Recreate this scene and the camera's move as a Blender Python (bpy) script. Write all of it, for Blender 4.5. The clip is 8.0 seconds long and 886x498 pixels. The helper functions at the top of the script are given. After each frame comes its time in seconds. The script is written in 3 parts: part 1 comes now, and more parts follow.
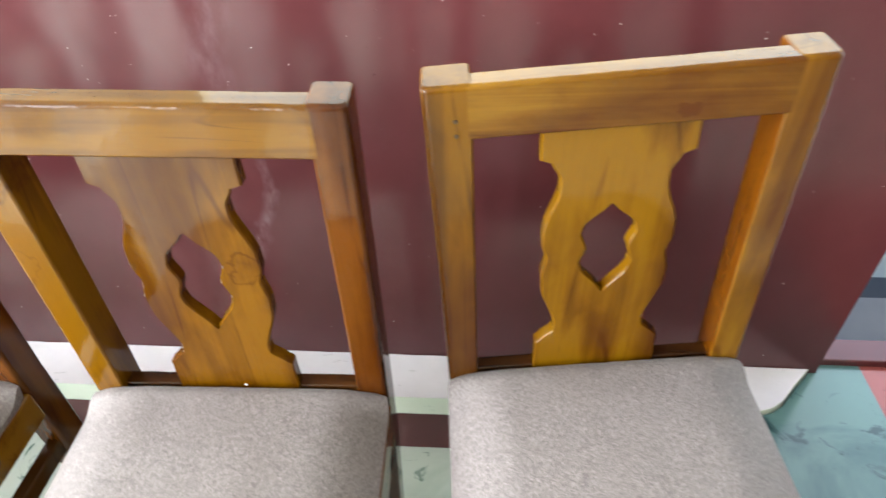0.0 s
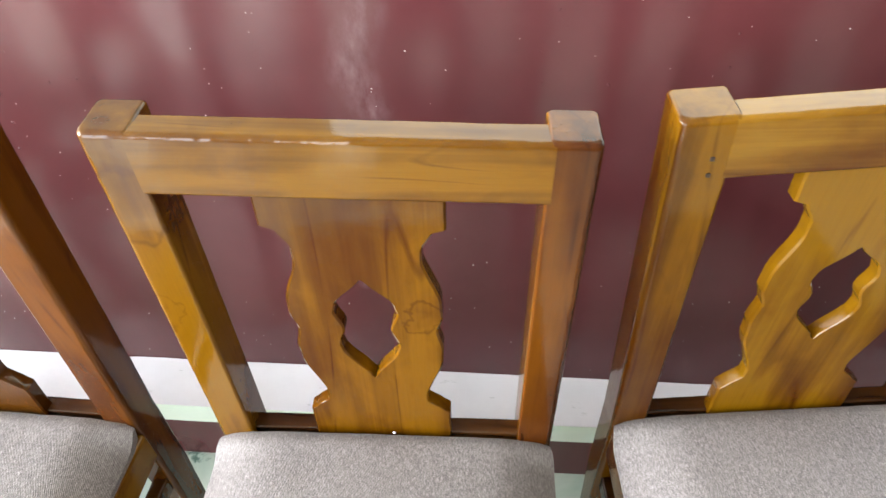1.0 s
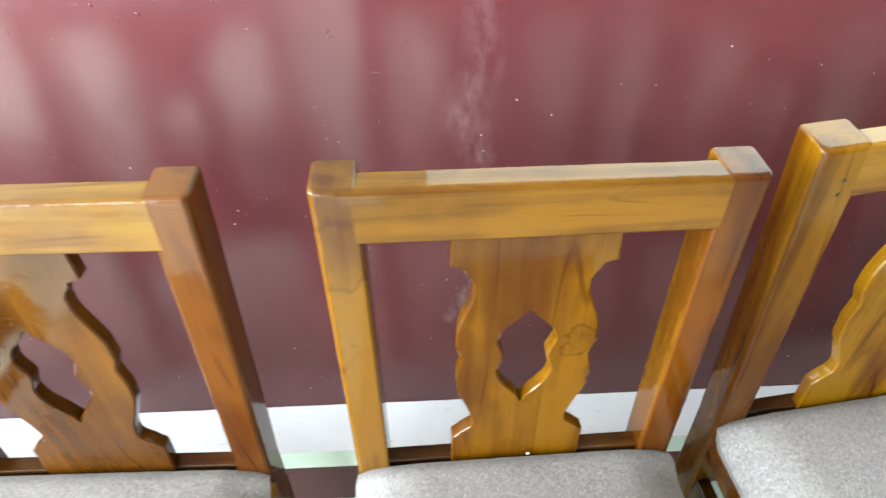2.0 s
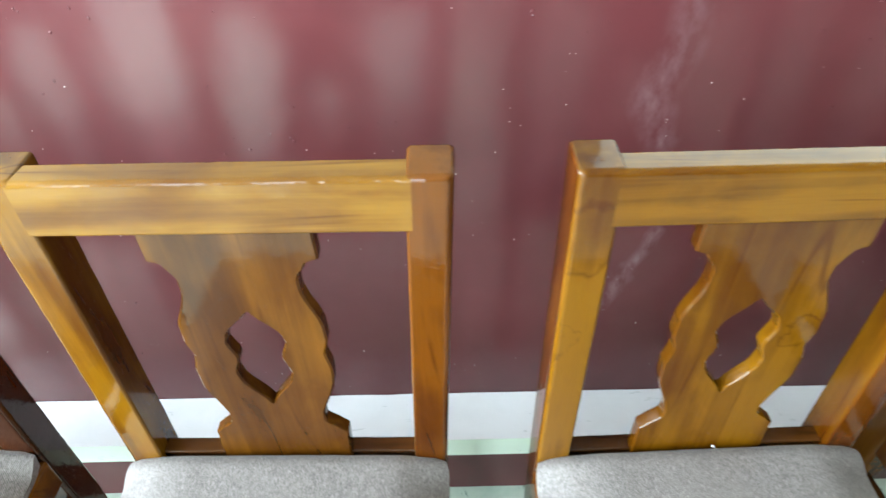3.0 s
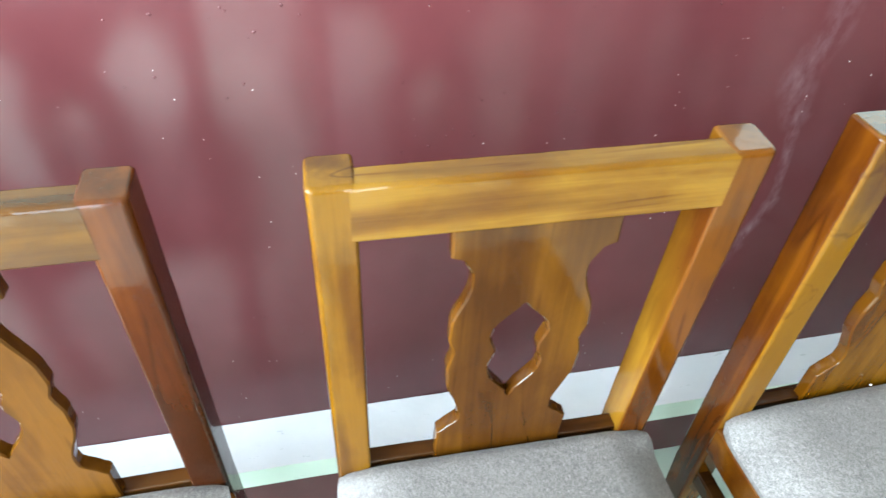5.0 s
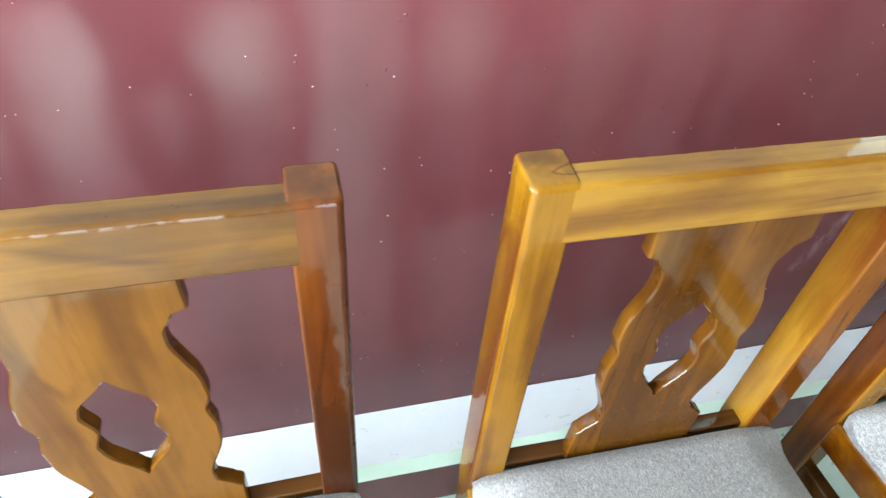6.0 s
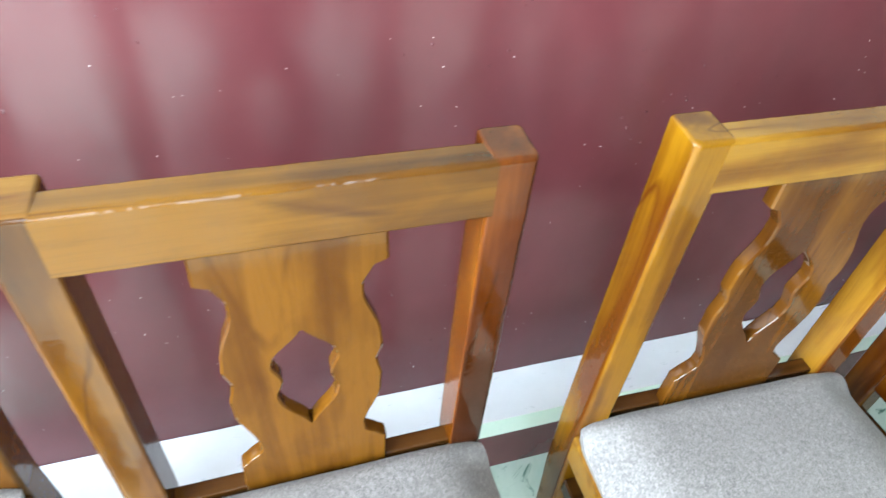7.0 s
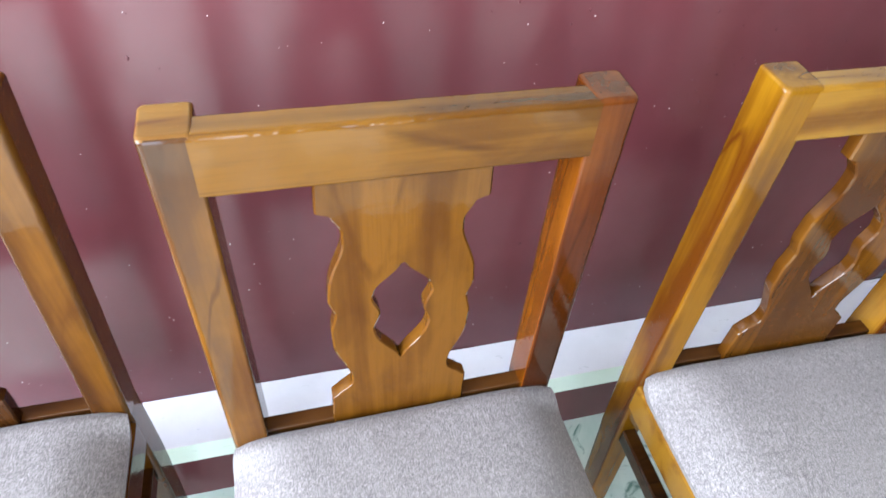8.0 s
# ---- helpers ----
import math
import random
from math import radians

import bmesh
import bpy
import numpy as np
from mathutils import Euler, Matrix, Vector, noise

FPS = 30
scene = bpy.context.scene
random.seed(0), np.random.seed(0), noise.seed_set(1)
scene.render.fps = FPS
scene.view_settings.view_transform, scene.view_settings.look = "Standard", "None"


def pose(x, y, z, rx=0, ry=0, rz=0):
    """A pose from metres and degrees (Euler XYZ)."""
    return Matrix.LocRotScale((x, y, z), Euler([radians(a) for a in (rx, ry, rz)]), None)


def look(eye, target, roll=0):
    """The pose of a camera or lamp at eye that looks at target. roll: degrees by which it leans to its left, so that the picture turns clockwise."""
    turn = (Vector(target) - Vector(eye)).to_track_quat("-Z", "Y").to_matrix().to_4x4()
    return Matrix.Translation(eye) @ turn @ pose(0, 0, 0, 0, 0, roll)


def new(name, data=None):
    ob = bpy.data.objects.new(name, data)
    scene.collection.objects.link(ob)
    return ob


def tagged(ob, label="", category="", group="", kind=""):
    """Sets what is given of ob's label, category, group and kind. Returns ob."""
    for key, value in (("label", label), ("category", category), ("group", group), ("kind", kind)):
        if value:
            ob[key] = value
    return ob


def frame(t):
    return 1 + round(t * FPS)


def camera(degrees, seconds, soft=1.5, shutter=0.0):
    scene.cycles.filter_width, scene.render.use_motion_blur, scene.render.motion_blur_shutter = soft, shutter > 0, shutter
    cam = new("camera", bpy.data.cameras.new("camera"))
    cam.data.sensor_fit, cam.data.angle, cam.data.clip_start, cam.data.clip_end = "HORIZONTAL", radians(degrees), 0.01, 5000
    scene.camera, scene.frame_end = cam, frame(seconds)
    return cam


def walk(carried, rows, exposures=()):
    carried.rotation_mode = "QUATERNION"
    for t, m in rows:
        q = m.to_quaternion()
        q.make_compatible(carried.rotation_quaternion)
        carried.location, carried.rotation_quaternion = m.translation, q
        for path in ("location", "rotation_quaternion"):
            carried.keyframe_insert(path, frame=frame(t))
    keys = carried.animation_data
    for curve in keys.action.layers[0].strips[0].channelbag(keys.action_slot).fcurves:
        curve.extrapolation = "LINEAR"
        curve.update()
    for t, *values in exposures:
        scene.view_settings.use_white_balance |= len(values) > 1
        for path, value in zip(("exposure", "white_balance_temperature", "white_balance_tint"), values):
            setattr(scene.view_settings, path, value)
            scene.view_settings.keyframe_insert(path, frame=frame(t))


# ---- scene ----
cam = camera(70.0, 8.0, soft=1.4, shutter=0.4)
PATH = [
    (0, (0.303, 0.026, 1.263), (0.172, 1.524, -0.057), -1.9),
    (0.5, (0.168, 0.101, 1.26), (0.008, 1.567, -0.091), -3.2),
    (1, (0.069, 0.15, 1.255), (-0.067, 1.583, -0.134), -1.7),
    (1.2, (0.037, 0.156, 1.256), (-0.05, 1.594, -0.131), -0.6),
    (2.3, (-0.243, 0.071, 1.312), (-0.194, 1.591, 0.013), -1.6),
    (2.5, (-0.285, 0.061, 1.309), (-0.27, 1.578, 0.006), -1.6),
    (3, (-0.393, 0.11, 1.29), (-0.421, 1.604, -0.04), -2.1),
    (3.5, (-0.484, 0.19, 1.282), (-0.484, 1.651, -0.083), -1.0),
    (4, (-0.562, 0.196, 1.284), (-0.452, 1.664, -0.07), 1.6),
    (4.5, (-0.703, 0.152, 1.291), (-0.427, 1.615, -0.044), 1.8),
    (4.7, (-0.752, 0.123, 1.296), (-0.455, 1.584, -0.038), 1.8),
    (5.8, (-0.979, 0.202, 1.267), (-0.603, 1.628, -0.083), 2.8),
    (6, (-1.017, 0.215, 1.27), (-0.627, 1.617, -0.102), 3.7),
    (6.5, (-1.102, 0.212, 1.277), (-0.606, 1.595, -0.079), 5.0),
    (7, (-1.22, 0.181, 1.277), (-0.751, 1.563, -0.09), 4.3),
    (7.5, (-1.285, 0.161, 1.275), (-0.858, 1.561, -0.087), 4.7),
    (8, (-1.313, 0.134, 1.265), (-0.915, 1.509, -0.131), 3.7),
]
walk(cam, [(t, look(eye, target, roll)) for t, eye, target, roll in PATH],
     exposures=[(0, 2.66, 6900, 11), (1, 2.61, 6800, 10), (2.3, 2.88, 6250, -2), (2.5, 2.66, 6200, -3), (3, 2.5, 6100, -3), (4.5, 2.5, 5900, -5), (6.5, 2.45, 5950, -3), (7, 2.4, 5850, -2), (7.5, 2.28, 5850, 3), (8, 2.12, 5900, 10)])

# ---- world and light ----
SUN_ELEVATION, SUN_AZIMUTH = 51.0, 12.0   # the sun stands before the open front of the hall, slightly to one side
world = bpy.data.worlds.new("sky")
scene.world = world
world.use_nodes = True
wn = world.node_tree.nodes
sky = wn.new("ShaderNodeTexSky")
sky.sky_type = "NISHITA"
sky.sun_disc = False
sky.sun_elevation = radians(SUN_ELEVATION)
sky.sun_rotation = radians(180 + SUN_AZIMUTH)
wn["Background"].inputs["Strength"].default_value = 0.1
world.node_tree.links.new(sky.outputs[0], wn["Background"].inputs[0])
sun = new("sun", bpy.data.lights.new("sun", "SUN"))
sun.data.energy, sun.data.angle, sun.data.color = 4.0, radians(0.6), (1.0, 0.95, 0.87)
h = math.cos(radians(SUN_ELEVATION))
sun_from = Vector((-h * math.sin(radians(SUN_AZIMUTH)), -h * math.cos(radians(SUN_AZIMUTH)), math.sin(radians(SUN_ELEVATION))))
sun.matrix_world = look(sun_from * 20, (0, 0, 0))

FRONT_Y, HEAD_Z = -2.6, 2.7
OPENINGS = [(-2.95, 0.45), (-2.2, 0.5), (-1.56, 0.34), (-0.75, 0.20)]  # middle x, width


def opening_light(x, width):
    lamp = new("sky_light", bpy.data.lights.new("sky_light", "AREA"))
    lamp.data.shape, lamp.data.size, lamp.data.size_y = "RECTANGLE", width, HEAD_Z
    lamp.data.energy, lamp.data.color = 9.5 * width * HEAD_Z, (0.78, 0.89, 1.0)
    lamp.matrix_world = look((x, FRONT_Y - 0.05, HEAD_Z / 2), (x, 2.0, 0.0))


for x, width in OPENINGS:
    opening_light(x, width)

# a long low window in the wall above the chairs
WIN_X0, WIN_X1, WIN_Z0, WIN_Z1 = -0.16, 0.95, 1.052, 1.33
slot = new("sky_light_window", bpy.data.lights.new("sky_light_window", "AREA"))
slot.data.shape, slot.data.size, slot.data.size_y = "RECTANGLE", WIN_X1 - WIN_X0, WIN_Z1 - WIN_Z0
slot.data.energy, slot.data.color = 2.5 * (WIN_X1 - WIN_X0) * (WIN_Z1 - WIN_Z0), (0.88, 1.0, 0.84)
slot.matrix_world = look(((WIN_X0 + WIN_X1) / 2, 0.94, (WIN_Z0 + WIN_Z1) / 2), ((WIN_X0 + WIN_X1) / 2, 0.0, (WIN_Z0 + WIN_Z1) / 2))

# two unseen high slits in the same wall, added so chair edges catch glints
HIGH_Z0, HIGH_Z1 = 1.97, 2.035
GLINT_SLITS = [(-1.95, -0.25), (-0.08, 0.90)]
for x0, x1 in GLINT_SLITS:
    lamp = new("glint_light_slit", bpy.data.lights.new("glint_light_slit", "AREA"))
    lamp.data.shape, lamp.data.size, lamp.data.size_y = "RECTANGLE", x1 - x0, HIGH_Z1 - HIGH_Z0
    lamp.data.energy, lamp.data.color = 52.0 * (x1 - x0) * (HIGH_Z1 - HIGH_Z0), (0.84, 0.93, 1.0)
    lamp.matrix_world = look(((x0 + x1) / 2, 0.94, (HIGH_Z0 + HIGH_Z1) / 2), ((x0 + x1) / 2, 0.0, (HIGH_Z0 + HIGH_Z1) / 2))

# daylight through the wide open side of the hall
X0, SIDE_Y0, SIDE_Y1, SIDE_Z0, SIDE_Z = -3.6, -1.6, 0.70, 0.6, 2.85
side = new("sky_light_side", bpy.data.lights.new("sky_light_side", "AREA"))
side.data.shape, side.data.size, side.data.size_y = "RECTANGLE", SIDE_Y1 - SIDE_Y0, SIDE_Z - SIDE_Z0
side.data.energy, side.data.color = 25.0 * (SIDE_Y1 - SIDE_Y0) * (SIDE_Z - SIDE_Z0), (0.86, 0.94, 1.0)
side.matrix_world = look((X0 - 0.08, (SIDE_Y0 + SIDE_Y1) / 2, (SIDE_Z0 + SIDE_Z) / 2), (0.5, 0.3, 0.2))

# daylight through the open doorway
DOOR_X, DOOR_END = 0.991, 1.95
door_sky = new("sky_light_doorway", bpy.data.lights.new("sky_light_doorway", "AREA"))
door_sky.data.shape, door_sky.data.size, door_sky.data.size_y = "RECTANGLE", DOOR_END - DOOR_X, 1.88
door_sky.data.energy, door_sky.data.color = 1.3 * (DOOR_END - DOOR_X) * 1.88, (0.86, 0.94, 1.0)
door_sky.matrix_world = look(((DOOR_X + DOOR_END) / 2, 0.972, 1.15), ((DOOR_X + DOOR_END) / 2, 0.0, 1.15))

# ---- materials ----


class Nodes:
    """Short hand for building one node material."""

    def __init__(self, name):
        self.mat = bpy.data.materials.new(name)
        self.mat.use_nodes = True
        self.tree = self.mat.node_tree
        self.bsdf = self.tree.nodes["Principled BSDF"]

    def add(self, kind, **inputs):
        node = self.tree.nodes.new("ShaderNode" + kind)
        for key, value in inputs.items():
            self.put(node.inputs[key.replace("_", " ")], value)
        return node

    def put(self, socket, value):
        if isinstance(value, bpy.types.NodeSocket):
            self.tree.links.new(value, socket)
        else:
            socket.default_value = value

    def math(self, op, a, b=0.0, c=0.0, clamp=False):
        node = self.tree.nodes.new("ShaderNodeMath")
        node.operation, node.use_clamp = op, clamp
        for i, value in enumerate((a, b, c)):
            self.put(node.inputs[i], value)
        return node.outputs[0]

    def coords(self, scale=(1, 1, 1), shift=(0, 0, 0)):
        tex = self.tree.nodes.new("ShaderNodeTexCoord")
        m = self.tree.nodes.new("ShaderNodeMapping")
        self.tree.links.new(tex.outputs["Object"], m.inputs[0])
        m.inputs["Scale"].default_value, m.inputs["Location"].default_value = scale, shift
        return m.outputs[0]

    def noise(self, vector, scale, detail=4.0, rough=0.55, distort=0.0):
        return self.add("TexNoise", Vector=vector, Scale=scale, Detail=detail, Roughness=rough, Distortion=distort).outputs[0]

    def ramp(self, fac, stops):
        node = self.add("ValToRGB", Fac=fac)
        els = node.color_ramp.elements
        while len(els) < len(stops):
            els.new(0.5)
        for el, (at, colour) in zip(els, stops):
            el.position = at
            el.color = (*colour, 1) if len(colour) == 3 else colour
        return node.outputs[0]

    def mix(self, fac, a, b):
        node = self.tree.nodes.new("ShaderNodeMix")
        node.data_type = "RGBA"
        for socket, value in ((node.inputs[0], fac), (node.inputs[6], a), (node.inputs[7], b)):
            if isinstance(value, tuple) and len(value) == 3:
                value = (*value, 1)
            self.put(socket, value)
        return node.outputs[2]

    def bump(self, height, strength, distance, normal=None):
        node = self.add("Bump", Height=height, Strength=strength, Distance=distance)
        if normal is not None:
            self.put(node.inputs["Normal"], normal)
        return node.outputs[0]

    def xyz(self):
        tex = self.tree.nodes.new("ShaderNodeTexCoord")
        sep = self.add("SeparateXYZ", Vector=tex.outputs["Object"])
        return sep.outputs

    def done(self, **inputs):
        for key, value in inputs.items():
            if isinstance(value, tuple) and len(value) == 3:
                value = (*value, 1)
            self.put(self.bsdf.inputs[key.replace("_", " ")], value)
        return self.mat


def segment_mask(n, a, b, px, pz, width):
    """1 on the line from a to b in the plane of x and z, falling to 0 at width."""
    dx, dz = b[0] - a[0], b[1] - a[1]
    k = dx * dx + dz * dz
    u, v = n.math("SUBTRACT", px, a[0]), n.math("SUBTRACT", pz, a[1])
    t = n.math("ADD", n.math("MULTIPLY", u, dx / k), n.math("MULTIPLY", v, dz / k), clamp=True)
    ex, ez = n.math("SUBTRACT", u, n.math("MULTIPLY", t, dx)), n.math("SUBTRACT", v, n.math("MULTIPLY", t, dz))
    d = n.math("SQRT", n.math("ADD", n.math("MULTIPLY", ex, ex), n.math("MULTIPLY", ez, ez)))
    return n.math("SUBTRACT", 1.0, n.math("DIVIDE", d, width), clamp=True)


def maroon_paint(name, smears=()):
    n = Nodes(name)
    c = n.coords()
    big = n.noise(c, 2.2, 3)
    fine = n.noise(c, 24, 2, 0.5)
    colour = n.ramp(big, [(0.3, (0.081, 0.0188, 0.0225)), (0.7, (0.110, 0.0280, 0.0315))])
    colour = n.mix(n.math("MULTIPLY", fine, 0.25), colour, (0.054, 0.012, 0.014))
    if smears:
        x, y, z = n.xyz()
        wob = n.math("MULTIPLY", n.math("SUBTRACT", n.noise(c, 14, 3), 0.5), 0.03)
        x2 = n.math("ADD", x, wob)
        mask = None
        for a, b, width, power in smears:
            m = n.math("MULTIPLY", segment_mask(n, a, b, x2, z, width), power)
            mask = m if mask is None else n.math("MAXIMUM", mask, m)
        streak = n.noise(n.coords((55, 55, 26), (2, 0, 1)), 1.0, 4, 0.6)
        mask = n.math("MULTIPLY", mask, n.math("MULTIPLY", n.math("SUBTRACT", streak, 0.36), 3.4, clamp=True), clamp=True)
        colour = n.mix(mask, colour, (0.50, 0.40, 0.44))
    swell = n.noise(n.coords((1.0, 1.0, 0.55)), 5.0, 2, 0.45)
    nor = n.bump(swell, 0.35, 0.02)
    nor = n.bump(n.noise(c, 26, 1), 0.06, 0.004, nor)
    rough = n.math("ADD", 0.18, n.math("MULTIPLY", n.noise(c, 5, 1), 0.09))
    return n.done(Base_Color=colour, Roughness=rough, Normal=nor, Specular_IOR_Level=0.45)


def pale_paint(name, base, dirt, rough=0.3):
    n = Nodes(name)
    c = n.coords()
    colour = n.ramp(n.noise(c, 3.5, 6, 0.6), [(0.3, dirt), (0.6, base)])
    scuff = n.math("GREATER_THAN", n.noise(n.coords((18, 60, 60)), 1.0, 5, 0.7), 0.66)
    colour = n.mix(n.math("MULTIPLY", scuff, 0.35), colour, tuple(0.55 * v for v in dirt))
    nor = n.bump(n.noise(c, 40, 4), 0.18, 0.003)
    return n.done(Base_Color=colour, Roughness=rough, Normal=nor)


def marbled_floor(name, pale, green, dark, gloss=0.18):
    n = Nodes(name)
    c = n.coords()
    warp = n.noise(c, 3.0, 5, 0.6, 1.5)
    colour = n.ramp(warp, [(0.32, green), (0.55, pale)])
    vein = n.noise(c, 9.0, 6, 0.65, 2.5)
    colour = n.mix(n.ramp(vein, [(0.58, (0, 0, 0)), (0.66, (1, 1, 1))]), colour, dark)
    nor = n.bump(n.noise(c, 20, 4), 0.12, 0.004)
    return n.done(Base_Color=colour, Roughness=gloss, Normal=nor)


def varnished_wood(name, light, mid, dark, axis, seed, knots=(), gloss=0.085):
    """Grain runs along axis ('x' or 'z'); knots are (x, z, radius) in the thing's own space."""
    n = Nodes(name)

    def grained(across, along, shift=(0, 0, 0)):
        return n.coords((along, across, across) if axis == "x" else (across, across, along), shift)

    plain = n.coords((1, 1, 1), (seed, seed * 2, 0))
    broad = n.noise(grained(6.0, 2.6, (seed * 1.7, seed * 0.9, seed * 2.3)), 1.0, 2, 0.5, 0.6)      # patches that took the stain differently
    figure = n.noise(grained(11.0, 0.9, (seed * 3.7, seed * 1.3, seed * 5.1)), 1.0, 2, 0.45, 0.7)   # wide bands of the figure
    grain = n.noise(grained(46.0, 1.6, (seed, seed * 2.1, seed)), 1.0, 3, 0.6, 0.5)                 # fine streaks
    pores = n.noise(grained(420.0, 14.0, (seed, 0, seed)), 1.0, 2, 0.6)
    value = n.math("ADD", n.math("MULTIPLY", n.math("SUBTRACT", figure, 0.5), 0.95), n.math("MULTIPLY", n.math("SUBTRACT", broad, 0.5), 1.05))
    value = n.math("ADD", n.math("ADD", n.math("MULTIPLY", value, 1.25), n.math("MULTIPLY", n.math("SUBTRACT", grain, 0.5), 0.62)), 0.47)
    cloud = n.noise(grained(30.0, 13.0, (seed * 0.6, seed * 1.9, seed * 1.1)), 1.0, 3, 0.55, 0.8)            # stain gathered in small clouds
    value = n.math("ADD", value, n.math("MULTIPLY", n.math("SUBTRACT", cloud, 0.5), 0.34))
    rings = n.noise(grained(7.0, 0.8, (seed * 2.3, seed * 0.7, seed * 1.9)), 1.0, 2, 0.45, 0.6)
    ridge = n.math("PINGPONG", n.math("MULTIPLY", rings, 8.0), 0.5)   # thin dark growth lines, strong in places
    ridge = n.math("SUBTRACT", 1.0, n.math("DIVIDE", ridge, 0.07), clamp=True)
    strong = n.math("MULTIPLY", n.math("SUBTRACT", n.noise(plain, 9.0, 1), 0.38), 3.5, clamp=True)
    value = n.math("SUBTRACT", value, n.math("MULTIPLY", n.math("MULTIPLY", ridge, strong), 0.28))
    if knots:
        x, y, z = n.xyz()
        warp = n.math("MULTIPLY", n.math("SUBTRACT", n.noise(plain, 34, 3), 0.5), 0.05)
        warp2 = n.math("MULTIPLY", n.math("SUBTRACT", n.noise(n.coords((1, 1, 1), (9, 4, 2)), 28, 3), 0.5), 0.05)
        for kx, kz, r in knots:
            u = n.math("ADD", n.math("SUBTRACT", x, kx), warp)
            v = n.math("MULTIPLY", n.math("ADD", n.math("SUBTRACT", z, kz), warp2), 0.7 if axis == "z" else 1.3)
            d = n.math("SQRT", n.math("ADD", n.math("MULTIPLY", u, u), n.math("MULTIPLY", v, v)))
            near = n.math("SUBTRACT", 1.0, n.math("DIVIDE", d, r), clamp=True)
            # one thin dark growth line looping round the knot, broken in places
            line = n.math("SUBTRACT", 1.0, n.math("DIVIDE", n.math("ABSOLUTE", n.math("SUBTRACT", d, 0.6 * r)), 0.10 * r), clamp=True)
            value = n.math("SUBTRACT", value, n.math("MULTIPLY", line, 0.17))
            value = n.math("SUBTRACT", value, n.math("MULTIPLY", n.math("POWER", near, 2.0), 0.16))
    colour = n.ramp(value, [(0.16, dark), (0.44, mid), (0.70, light)])
    colour = n.mix(n.math("MULTIPLY", n.math("SUBTRACT", pores, 0.45, clamp=True), 0.35, clamp=True), colour, tuple(0.6 * v for v in dark))
    nor = n.bump(n.noise(plain, 14, 2), 0.10, 0.003)
    wet = n.bump(n.noise(plain, 48, 2, 0.5), 0.09, 0.003, nor)
    wet = n.bump(n.math("MAXIMUM", n.math("SUBTRACT", n.noise(plain, 190, 2), 0.62), 0.0), 0.5, 0.002, wet)   # specks caught in the varnish
    return n.done(Base_Color=colour, Roughness=0.5, Specular_IOR_Level=0.0, Normal=nor, Coat_Weight=0.85, Coat_Roughness=gloss, Coat_IOR=1.37, Coat_Normal=wet)


def woven_fabric(name):
    n = Nodes(name)
    c = n.coords()
    x, y, z = n.xyz()
    speck = n.noise(c, 950, 1.5, 0.6)
    slub = n.noise(n.coords((520, 170, 170), (3, 0, 0)), 1.0, 2, 0.6)
    # a diagonal twill, its ribs 1.7 mm apart and wandering a little
    wander = n.math("MULTIPLY", n.noise(c, 30, 1), 0.0022)
    across = n.math("ADD", n.math("ADD", n.math("MULTIPLY", x, 0.86), n.math("MULTIPLY", y, 0.50)), n.math("ADD", n.math("MULTIPLY", z, 0.4), wander))
    rib = n.math("MULTIPLY", n.math("SINE", n.math("MULTIPLY", across, 3700.0)), n.math("MULTIPLY", n.noise(c, 130, 2), 1.3))
    yarn = n.math("ADD", n.math("ADD", n.math("MULTIPLY", speck, 0.62), n.math("MULTIPLY", slub, 0.38)), n.math("MULTIPLY", rib, 0.045))
    colour = n.ramp(yarn, [(0.33, (0.048, 0.041, 0.040)), (0.5, (0.140, 0.118, 0.116)), (0.67, (0.34, 0.30, 0.30))])
    worn = n.ramp(n.noise(c, 9, 4), [(0.35, (0, 0, 0)), (0.7, (1, 1, 1))])
    colour = n.mix(n.math("MULTIPLY", worn, 0.22), colour, (0.19, 0.16, 0.155))
    height = n.math("ADD", n.math("MULTIPLY", rib, 0.22), n.math("MULTIPLY", yarn, 1.4))
    nor = n.bump(height, 0.5, 0.0012)
    nor = n.bump(n.noise(c, 16, 3), 0.12, 0.01, nor)
    return n.done(Base_Color=colour, Roughness=0.5, Specular_IOR_Level=0.36, Normal=nor, Sheen_Weight=0.15, Sheen_Roughness=0.4)


CHALK_LINE = [(-0.090, 1.06), (-0.088, 0.935), (-0.120, 0.868), (-0.095, 0.80), (-0.078, 0.73), (-0.063, 0.626), (-0.105, 0.526), (-0.135, 0.455)]
CHALK = [(a, b, w, p) for a, b, w, p in zip(CHALK_LINE, CHALK_LINE[1:], (0.03, 0.035, 0.035, 0.012, 0.012, 0.016, 0.02), (0.09, 0.10, 0.11, 0.15, 0.17, 0.17, 0.16))]
MAROON_WALL = maroon_paint("maroon_gloss_paint", CHALK)
MAROON = maroon_paint("maroon_plinth_paint")
CREAM = pale_paint("white_plinth_paint", (0.80, 0.765, 0.825), (0.68, 0.65, 0.70), 0.2)
EDGE = pale_paint("floor_tinted_edge_paint", (0.80, 0.87, 0.74), (0.72, 0.78, 0.66), 0.25)
UPPER = pale_paint("cream_wall_paint", (0.50, 0.50, 0.42), (0.42, 0.42, 0.35), 0.5)
WHITEWASH = pale_paint("whitewash", (0.58, 0.57, 0.54), (0.48, 0.47, 0.44), 0.7)
FLOOR = marbled_floor("green_marbled_floor", (0.52, 0.58, 0.52), (0.36, 0.45, 0.39), (0.10, 0.17, 0.14))
TEAL = marbled_floor("teal_marbled_cement", (0.095, 0.185, 0.175), (0.030, 0.095, 0.098), (0.018, 0.055, 0.060), 0.15)
